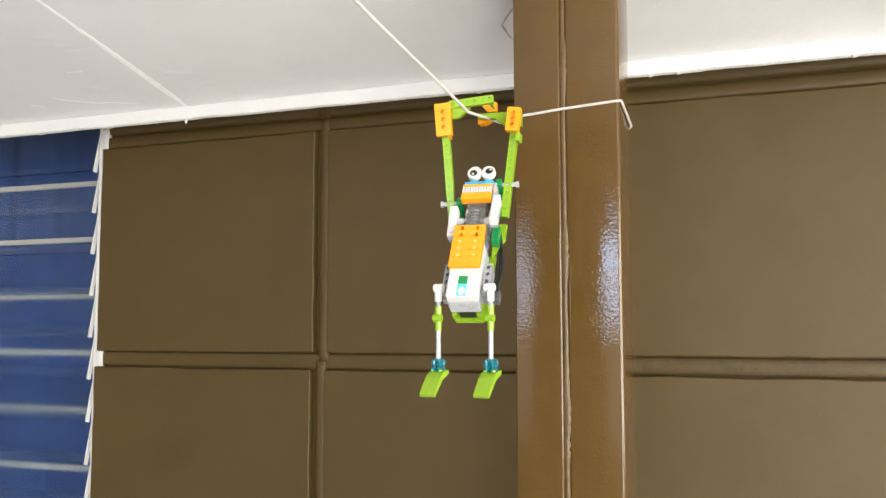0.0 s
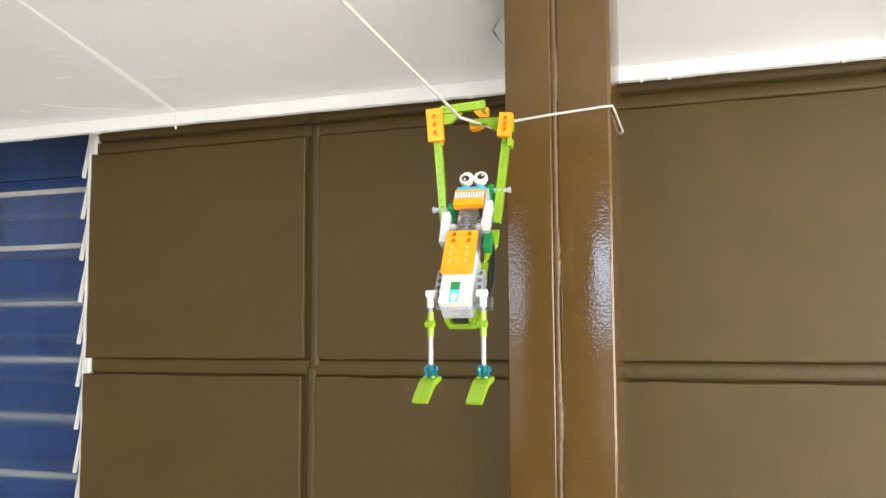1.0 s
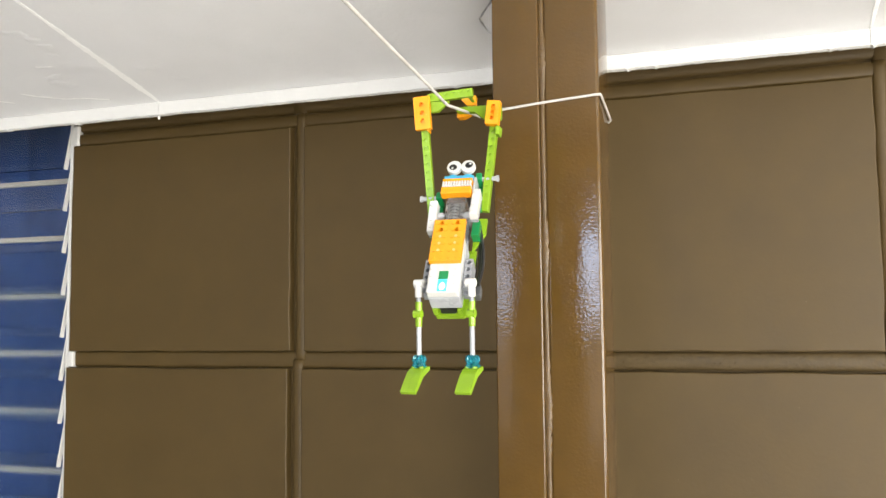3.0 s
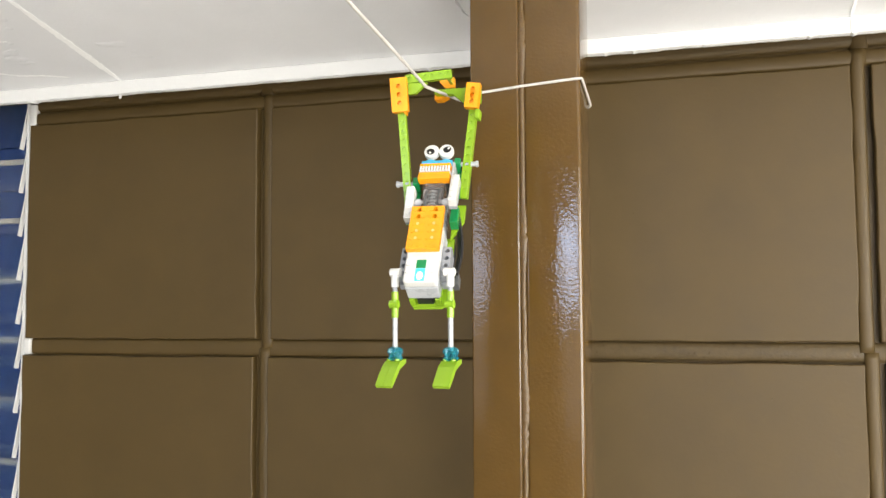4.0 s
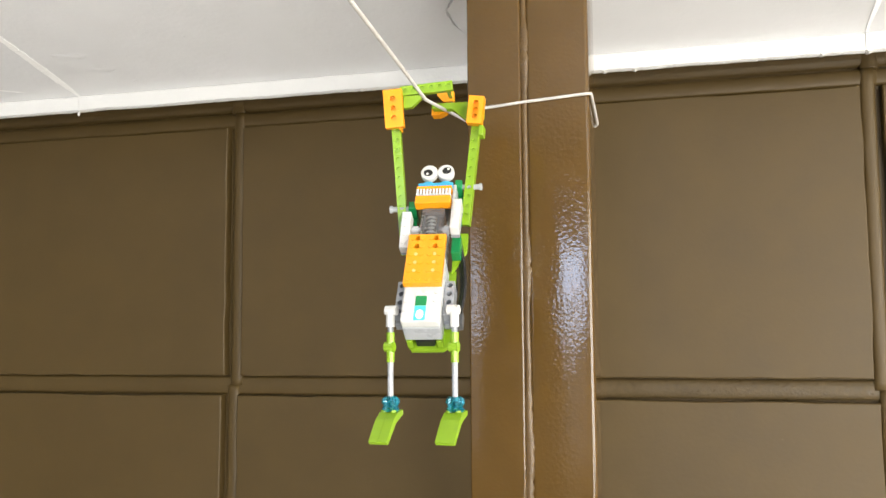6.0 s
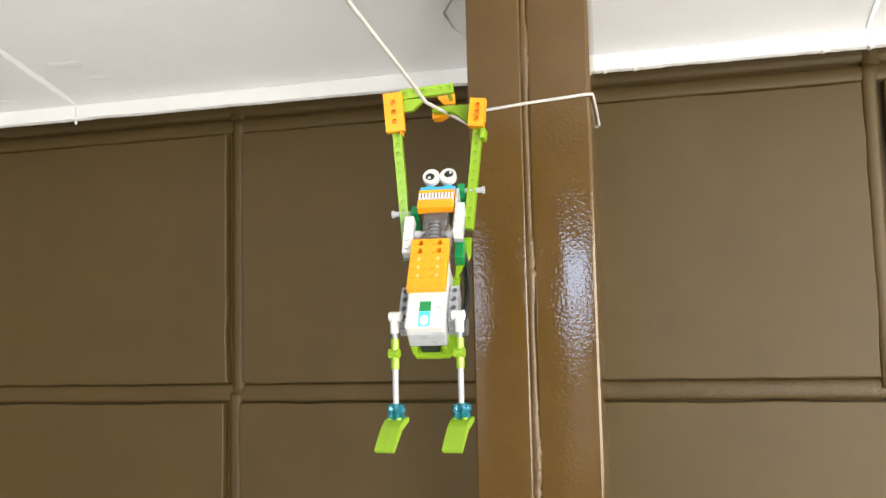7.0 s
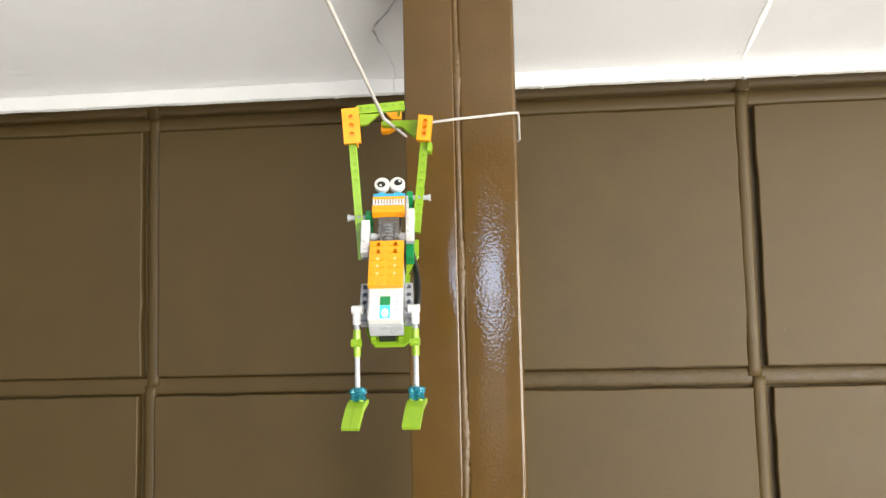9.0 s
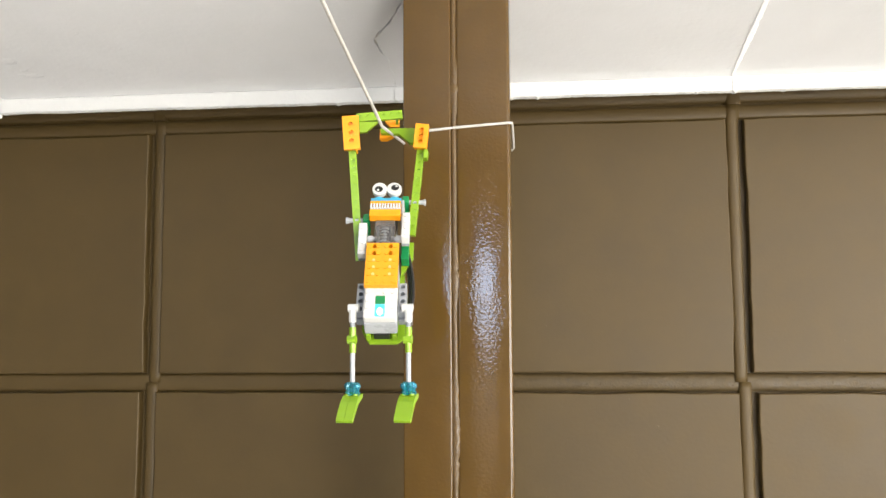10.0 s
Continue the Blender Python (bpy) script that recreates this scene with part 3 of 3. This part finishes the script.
box(bm, -0.0047, 0.0047, 0.0052, 0.0140, -0.002, 0.0006, 0.0005)
part("button", bm, GREENP, hub, "dark green button")
bm = bmesh.new()
box(bm, -0.0047, 0.0047, -0.0078, 0.0049, -0.002, 0.0005, 0.0005)
lens = part("status_light", bm, GLOW, hub, "glowing turquoise status light")
bm = bmesh.new()
bmesh.ops.create_uvsphere(bm, u_segments=12, v_segments=8, radius=0.0034, matrix=Matrix.Translation((0, -0.0030, 0.0002)) @ Matrix.Diagonal((1, 1.35, 0.3, 1)))
part("diode", bm, DIODE, hub, smooth=True)
bm = bmesh.new()
box(bm, -0.0078, 0.0078, -0.0080, -0.003, -0.036, -0.0270, 0.001)
part("socket", bm, BLACKP, robot, "black cable socket")
# lime plate behind the hub, with slanted corners
bm = bmesh.new()
prism(bm, ((-0.0155, -0.007), (-0.0120, -0.0115), (0.0150, -0.0115), (0.0245, -0.004), (0.0245, 0.008), (0.020, 0.012), (0.020, 0.064), (-0.020, 0.064), (-0.020, 0.002)), -0.0385, -0.0352, Matrix(((1, 0, 0, 0), (0, 0, 1, 0), (0, 1, 0, 0), (0, 0, 0, 1))))
box(bm, -0.0150, -0.0100, -0.0095, 0.004, -0.0352, -0.0268, 0.0006)
box(bm, 0.0100, 0.0150, -0.0095, 0.004, -0.0352, -0.0268, 0.0006)
part("base_plate", bm, LIME, robot, "lime green base plate")
# orange chest plate
bm = bmesh.new()
y0, y1, zt = 0.0222, 0.0702, 0.0032
for xa, xb in ((-0.016, -0.012), (-0.004, 0.004), (0.012, 0.016)):
    box(bm, xa, xb, y0, y1, 0.0002, zt + 0.0022)
for sx in (-1, 1):
    for i in range(6):
        cy = y0 + U * (i + 0.5)
        if i >= 4:
            holed(bm, sx * U, cy, zt + 0.0022, 0.004, 0.0026, 0.012)
        else:
            box(bm, sx * U - 0.004, sx * U + 0.004, cy - 0.004, cy + 0.004, 0.0002, zt + 0.0022)
zt += 0.0022
studs(bm, [(x * U, y0 + U * (i + 0.5), zt) for x in (-1.5, -0.5, 0.5, 1.5) for i in range(6)], h=0.0006)
part("chest_plate", bm, ORANGE, robot, "orange plastic chest plate with studs")
bm = bmesh.new()
studs(bm, [(sx * U, y0 + U * (i + 0.5), zt) for sx in (-1, 1) for i in range(1, 4)], rad=0.0015, h=0.0004)
part("pin_end", bm, PINM, robot, "pale orange pin ends in the chest plate")
# clear gearbox with its worm and wheel
bm = bmesh.new()
box(bm, -0.0105, 0.0105, 0.071, 0.106, -0.020, -0.0030, 0.0018)
gearbox = part("gearbox", bm, CLEARP, robot, "smoky clear plastic gearbox")
bm = bmesh.new()
rod(bm, (0, 0.0735, -0.008), (0, 0.0975, -0.008), 0.0042)
for i in range(6):
    rod(bm, (0, 0.0745 + 0.0038 * i, -0.008), (0, 0.0765 + 0.0038 * i, -0.008), 0.0062, seg=14)
part("worm_gear", bm, WORMM, gearbox, "grey worm gear")
bm = bmesh.new()
box(bm, -0.0013, 0.0013, 0.077, 0.093, -0.0029, -0.0023, 0.0002)
box(bm, -0.0075, -0.0055, 0.075, 0.096, -0.0029, -0.0024, 0.0002)
box(bm, 0.0052, 0.0068, 0.080, 0.096, -0.0029, -0.0024, 0.0002)
part("slot", bm, DGREYP, gearbox)
bm = bmesh.new()
box(bm, -0.0112, 0.0112, 0.0930, 0.1240, -0.028, -0.0202, 0.0008)
part("motor_block", bm, GREYP, robot, "grey motor block")
bm = bmesh.new()
box(bm, -0.0150, 0.0110, 0.066, 0.1005, -0.0365, -0.0285, 0.0008)
part("back_brick", bm, GREYP, robot)
bm = bmesh.new()
rod(bm, (-0.0205, 0.084, -0.006), (0.0205, 0.084, -0.006), 0.0024)
rod(bm, (-0.0165, 0.084, -0.006), (-0.0115, 0.084, -0.006), 0.0036)
rod(bm, (0.0115, 0.084, -0.006), (0.0165, 0.084, -0.006), 0.0036)
part("axle", bm, LGREYP, robot, "light grey axle with bushes")
# jaw with white teeth
bm = bmesh.new()
box(bm, -0.016, 0.016, 0.1085, 0.1170, -0.005, 0.0032, 0.0006)
jaw = part("jaw", bm, ORANGE, robot, "orange brick jaw")
bm = bmesh.new()
box(bm, -0.0158, 0.0158, 0.1173, 0.1200, -0.012, 0.0022, 0.0004)
for i in range(11):
    x = -0.0145 + 0.0029 * i
    box(bm, x - 0.00095, x + 0.00095, 0.1172, 0.1240, 0.0012, 0.0036, 0.0003)
part("teeth", bm, WHITEP, jaw, "white ribbed teeth")
bm = bmesh.new()
box(bm, -0.016, 0.016, 0.1242, 0.1280, -0.012, 0.0028, 0.0006)
part("upper_lip", bm, ORANGE, jaw)
bm = bmesh.new()
box(bm, 0.0163, 0.0190, 0.103, 0.130, -0.018, -0.002, 0.0006)
part("cheek", bm, LGREYP, robot)
# head and eyes
bm = bmesh.new()
box(bm, -0.016, 0.016, 0.1283, 0.1350, -0.016, -0.001, 0.0006)
studs(bm, [(-0.012, 0.1348, -0.0055), (-0.004, 0.1348, -0.0055), (0.004, 0.1348, -0.0055), (0.012, 0.1348, -0.0055)], Matrix.Translation((0, 0, 0)))
for sx in (-1, 1):
    rod(bm, (sx * 0.0081, 0.1330, -0.0110), (sx * 0.0081, 0.1390, -0.0110), 0.0078, 0.0074, 18)
head = part("head", bm, BLUEP, robot, "azure blue brick head")
EYE = Matrix.Translation((0, 0.1490, -0.0030)) @ Matrix.Rotation(radians(4), 4, "X")
for sx, px, py, ang in ((-1, -0.0008, -0.0008, -8), (1, 0.0010, 0.0010, 12)):
    bm = bmesh.new()
    rod(bm, EYE @ Vector((sx * 0.0077, 0, -0.0040)), EYE @ Vector((sx * 0.0077, 0, -0.0002)), 0.0078, 0.0078, 32)
    rod(bm, EYE @ Vector((sx * 0.0077, 0, -0.0002)), EYE @ Vector((sx * 0.0077, 0, 0.0004)), 0.0078, 0.0073, 32)
    eye = part("eye", bm, WHITEP, robot, "round white eye tile")
    bm = bmesh.new()
    bmesh.ops.create_cone(bm, cap_ends=True, segments=24, radius1=0.0043, radius2=0.0042, depth=0.0003, matrix=EYE @ Matrix.Translation((sx * 0.0077 + px, py, 0.0006)) @ Matrix.Rotation(radians(ang), 4, "Z") @ Matrix.Diagonal((1, 0.84, 1, 1)))
    part("pupil", bm, BLACKP, eye)
    bm = bmesh.new()
    bmesh.ops.create_cone(bm, cap_ends=True, segments=16, radius1=0.00125, radius2=0.0012, depth=0.0003, matrix=EYE @ Matrix.Translation((sx * 0.0077 + px + 0.0010 * sx + 0.0004, py + (0.0014 if sx > 0 else -0.0014), 0.0009)))
    part("glint_dot", bm, WHITEP, eye)
    eye.location.y -= 0.003
jaw.location.y -= 0.003
head.location.y -= 0.003

# shoulders, arms and hands
for sx, ys0, yp, lean, splay, top, low in ((-1, 0.062, 0.111, 36, 5.0, 0.0815, -0.041), (1, 0.077, 0.134, 29, 7.6, 0.062, -0.035)):
    bm = bmesh.new()
    M = Matrix.Translation((sx * 0.0215, ys0 + 0.018, -0.004)) @ Matrix.Rotation(radians(8 if sx < 0 else -6), 4, "X")
    box(bm, -0.0040, 0.0040, -0.017, 0.017, -0.003, 0.0055, 0.0005, M)
    studs(bm, [(0, U * (i - 1.5), 0.0055) for i in range(4)], M, 0.0022, 0.0012)
    shoulder = part("shoulder_brick", bm, WHITEP, robot, "white plastic shoulder brick")
    bm = bmesh.new()
    box(bm, -0.0040, 0.0040, -0.017, 0.017, -0.0065, -0.0032, 0.0004, M)
    part("shoulder_plate", bm, GREYP, shoulder)
    bm = bmesh.new()
    box(bm, min(sx * 0.0165, sx * 0.0235), max(sx * 0.0165, sx * 0.0235), yp - 0.004, yp + 0.0045, -0.030, -0.005, 0.0012)
    box(bm, min(sx * 0.0165, sx * 0.0235), max(sx * 0.0165, sx * 0.0235), yp - 0.030, yp - 0.0045, -0.026, -0.017, 0.0008)
    part("bracket", bm, GREENP, robot, "dark green bracket")
    bm = bmesh.new()
    rod(bm, (sx * 0.022, yp, -0.010), (sx * 0.0400, yp, -0.010), 0.0023)
    rod(bm, (sx * 0.0390, yp, -0.010), (sx * 0.0412, yp, -0.010), 0.0032)
    part("pivot_pin", bm, LGREYP, robot, "light grey pivot pin")
    A = Matrix.Translation((sx * 0.0300, yp, -0.006)) @ Matrix.Rotation(radians(-sx * splay), 4, "Z") @ Matrix.Rotation(radians(lean), 4, "X")
    bm = bmesh.new()
    nb = 15 if sx < 0 else 12
    beam(bm, nb, A @ Matrix.Translation((0, low, 0)) , stud_side=False, hole=(0.0021, 0.0016))
    arm = part("arm", bm, LIME, robot, "lime green beam arm with round holes")
    # hand: orange brick, lime cross bar and wedge, orange hook
    H = A @ Matrix.Translation((0, top, 0))
    bm = bmesh.new()
    if sx < 0:
        beam(bm, 4, H @ Matrix.Translation((0.0005, -0.017, 0.0095)), holes=[0.008, 0.016, 0.024], stud_side=False, thick=0.0085)
        for x in (-0.0078, 0.0044):
            box(bm, x, x + 0.0044, -0.017, 0.015, 0.0012, 0.0095, 0, H)
        box(bm, 0.0040, 0.0055, -0.019, 0.013, -0.008, 0.0068, 0.0005, H)
    else:
        beam(bm, 3, H @ Matrix.Translation((0, -0.012, 0.0095)), holes=[0.006, 0.012, 0.018], stud_side=False, thick=0.0085)
        for x in (-0.0070, 0.0039):
            box(bm, x, x + 0.0031, -0.012, 0.012, 0.0012, 0.0095, 0, H)
    part("hand", bm, ORANGE, arm, "orange hand brick with three holes")
    bm = bmesh.new()
    R = H @ Matrix.Rotation(radians(splay * sx * 0.7), 4, "Z") @ Matrix.Translation((0, 0.0055 if sx > 0 else 0, 0))
    if sx < 0:
        B = R @ Matrix.Translation((0.0055, 0.0150, 0.001)) @ Matrix.Rotation(radians(-86), 4, "Z")
        box(bm, 0.0460, 0.0490, 0.0165, 0.0186, -0.0415, -0.0066, 0, R)
        beam(bm, 6, B, holes=[U * (i + 0.5) for i in range(6)], stud_side=False, hole=(0.0022, 0.0018))
        prism(bm, ((0.0085, 0.0112), (0.028, 0.0112), (0.021, 0.0055), (0.016, 0.0015), (0.0085, 0.0008)), -0.007, -0.0005, R @ Matrix(((1, 0, 0, 0), (0, 0, 1, 0), (0, 1, 0, 0), (0, 0, 0, 1))))
    else:
        prism(bm, ((-0.0045, 0.0095), (-0.0470, 0.0095), (-0.0470, 0.0050), (-0.0270, 0.0040), (-0.0150, -0.0055), (-0.0045, -0.0055)), -0.0215, -0.0135, R @ Matrix(((1, 0, 0, 0), (0, 0, 1, 0), (0, 1, 0, 0), (0, 0, 0, 1))))
        box(bm, -0.0055, 0.0030, -0.0050, 0.0090, -0.0210, 0.0005, 0.0005, R)
        box(bm, 0.0041, 0.0085, -0.021, -0.0122, -0.006, 0.0060, 0.0005, H)
        studs(bm, [(-0.008 - U * i * 0.8, 0.0, 0.0095) for i in range(5)], R @ Matrix.Translation((0, 0, -0.0175)) @ Matrix.Rotation(radians(-90), 4, "X"), h=0.0010)
    part("cross_bar", bm, LIME, arm, "lime green bar of the hand")
    if sx < 0:
        bm = bmesh.new()
        prism(bm, ((0.0344, 0.0240), (0.0500, 0.0240), (0.0500, 0.0142), (0.0400, 0.0142), (0.0344, 0.0200)), -0.0520, -0.0410, R @ Matrix(((1, 0, 0, 0), (0, 0, 1, 0), (0, 1, 0, 0), (0, 0, 0, 1))))
        part("hook", bm, ORANGE, arm, "orange sloped brick that hooks the string")
    else:
        bm = bmesh.new()
        prism(bm, ((-0.0349, 0.0110), (-0.0490, 0.0110), (-0.0490, 0.0017), (-0.0420, 0.0017), (-0.0349, 0.0050)), -0.0320, -0.0216, R @ Matrix(((1, 0, 0, 0), (0, 0, 1, 0), (0, 1, 0, 0), (0, 0, 0, 1))))
        part("hook", bm, ORANGE, arm, "orange sloped brick that hooks the string")
bm = bmesh.new()
prism(bm, ((0.0165, 0.100), (0.0285, 0.100), (0.0285, 0.082), (0.0215, 0.068), (0.0165, 0.060)), -0.034, -0.030, Matrix(((1, 0, 0, 0), (0, 0, 1, 0), (0, 1, 0, 0), (0, 0, 0, 1))))
part("back_wedge", bm, LIME, robot, "lime green wedge plate")
bm = bmesh.new()
box(bm, 0.0165, 0.0245, 0.070, 0.088, -0.029, -0.018, 0.0006)
part("side_brick", bm, GREENP, robot)
# cables from the hub up to the motor
for dx, w in ((0.0, 0.0019), (0.0030, 0.0019), (-0.005, 0.0010)):
    path = []
    for i in range(20):
        t = i / 19
        path.append((0.0190 + dx + 0.0035 * math.sin(math.pi * t) + 0.006 * t, 0.088 - 0.070 * t, -0.030 - 0.006 * math.sin(math.pi * t) + dx))
    tube("cable", path, w, BLACKP, robot)
bm = bmesh.new()
box(bm, 0.0230, 0.0290, 0.012, 0.024, -0.044, -0.034, 0.0008)
part("plug", bm, DGREYP, robot, "dark grey cable plug")


# hips, legs and feet: the legs hang straight down
def hang(x, fwd, up):
    return Vector((x, up * 0.829 - fwd * 0.559, fwd * 0.829 + up * 0.559))


HANG = Matrix((hang(1, 0, 0), hang(0, -1, 0), hang(0, 0, 1))).transposed().to_4x4() @ Matrix.Rotation(radians(-12), 4, "Z")
for sx in (-1, 1):
    bm = bmesh.new()
    m = Matrix.Translation((sx * 0.0203, 0.004, -0.011))
    beam(bm, 4, m, holes=[0.004, 0.012, 0.020, 0.028], stud_side=False)
    box(bm, sx * 0.0203 - 0.0039, sx * 0.0203 + 0.0039, 0.001, 0.035, -0.026, -0.0189, 0.0005)
    part("hip_beam", bm, GREYP, robot, "grey beam beside the hub")
    O = HANG.copy()
    O.translation = Vector((sx * 0.0266, 0.0, 0.0)) + hang(0, -0.010, 0.002)
    bm = bmesh.new()
    rod(bm, O @ Vector((0, 0, -0.0135)), O @ Vector((0, 0, 0.001)), 0.0037, 0.0037, 14)
    rod(bm, O @ Vector((-sx * 0.0060, 0, -0.001)), O @ Vector((sx * 0.0040, 0, -0.001)), 0.0037, 0.0037, 14)
    leg = part("elbow", bm, WHITEP, robot, "white corner connector", smooth=False)
    bm = bmesh.new()
    rod(bm, O @ Vector((0, 0, -0.018)), O @ Vector((0, 0, -0.0130)), 0.0024)
    part("stub", bm, GREYP, leg)
    bm = bmesh.new()
    rod(bm, O @ Vector((0, 0, -0.040)), O @ Vector((0, 0, -0.0175)), 0.0033, 0.0034, 14)
    rod(bm, O @ Vector((-0.0046, -0.0005, -0.0285)), O @ Vector((0.0036, -0.0005, -0.0285)), 0.0038, 0.0038, 14)
    part("knee", bm, LIME, leg, "lime green axle connector")
    bm = bmesh.new()
    rod(bm, O @ Vector((0, 0, -0.069)), O @ Vector((0, 0, -0.0395)), 0.0024, 0.0024, 10)
    part("shin", bm, LGREYP, leg, "light grey axle shin")
    bm = bmesh.new()
    lobes = []
    for z, grow in ((-0.0768, 0.80), (-0.0748, 1.05), (-0.0722, 0.84), (-0.0698, 1.10), (-0.0668, 1.0), (-0.0652, 0.62)):
        lobes.append([bm.verts.new(O @ Vector((grow * (0.0058 + 0.0019 * math.cos(6 * a)) * math.cos(a), grow * (0.0058 + 0.0019 * math.cos(6 * a)) * math.sin(a), z))) for a in (math.tau * k / 32 for k in range(32))])
    for p, q_ in zip(lobes, lobes[1:]):
        for k in range(32):
            bm.faces.new((p[k], p[(k + 1) % 32], q_[(k + 1) % 32], q_[k]))
    bm.faces.new(lobes[0])
    bm.faces.new(lobes[-1])
    part("ankle", bm, TEALP, leg, "clear teal flower-shaped ankle")
    # curved foot sloping forward and down
    bm = bmesh.new()
    halves = ((-0.0080, -0.0001), (0.0001, 0.0080)) if sx < 0 else ((-0.0080, 0.0080),)
    top_line = [(-0.007, -0.0755), (0.004, -0.0770), (0.011, -0.0815), (0.018, -0.0890), (0.0240, -0.0965)]
    for xa, xb in halves:
        outline = [(-f, z) for f, z in top_line] + [(-0.0215, -0.0985), (-0.006, -0.0840), (0.007, -0.0790)]
        prism(bm, outline, xa, xb, O @ Matrix(((0, 1, 0, 0), (1, 0, 0, 0), (0, 0, 1, 0), (0, 0, 0, 1))))
    studs(bm, [(x, y, -0.0768) for x in (-0.004, 0.004) for y in (-0.004, 0.003)], O)
    part("foot", bm, LIME, leg, "lime green curved slope foot")
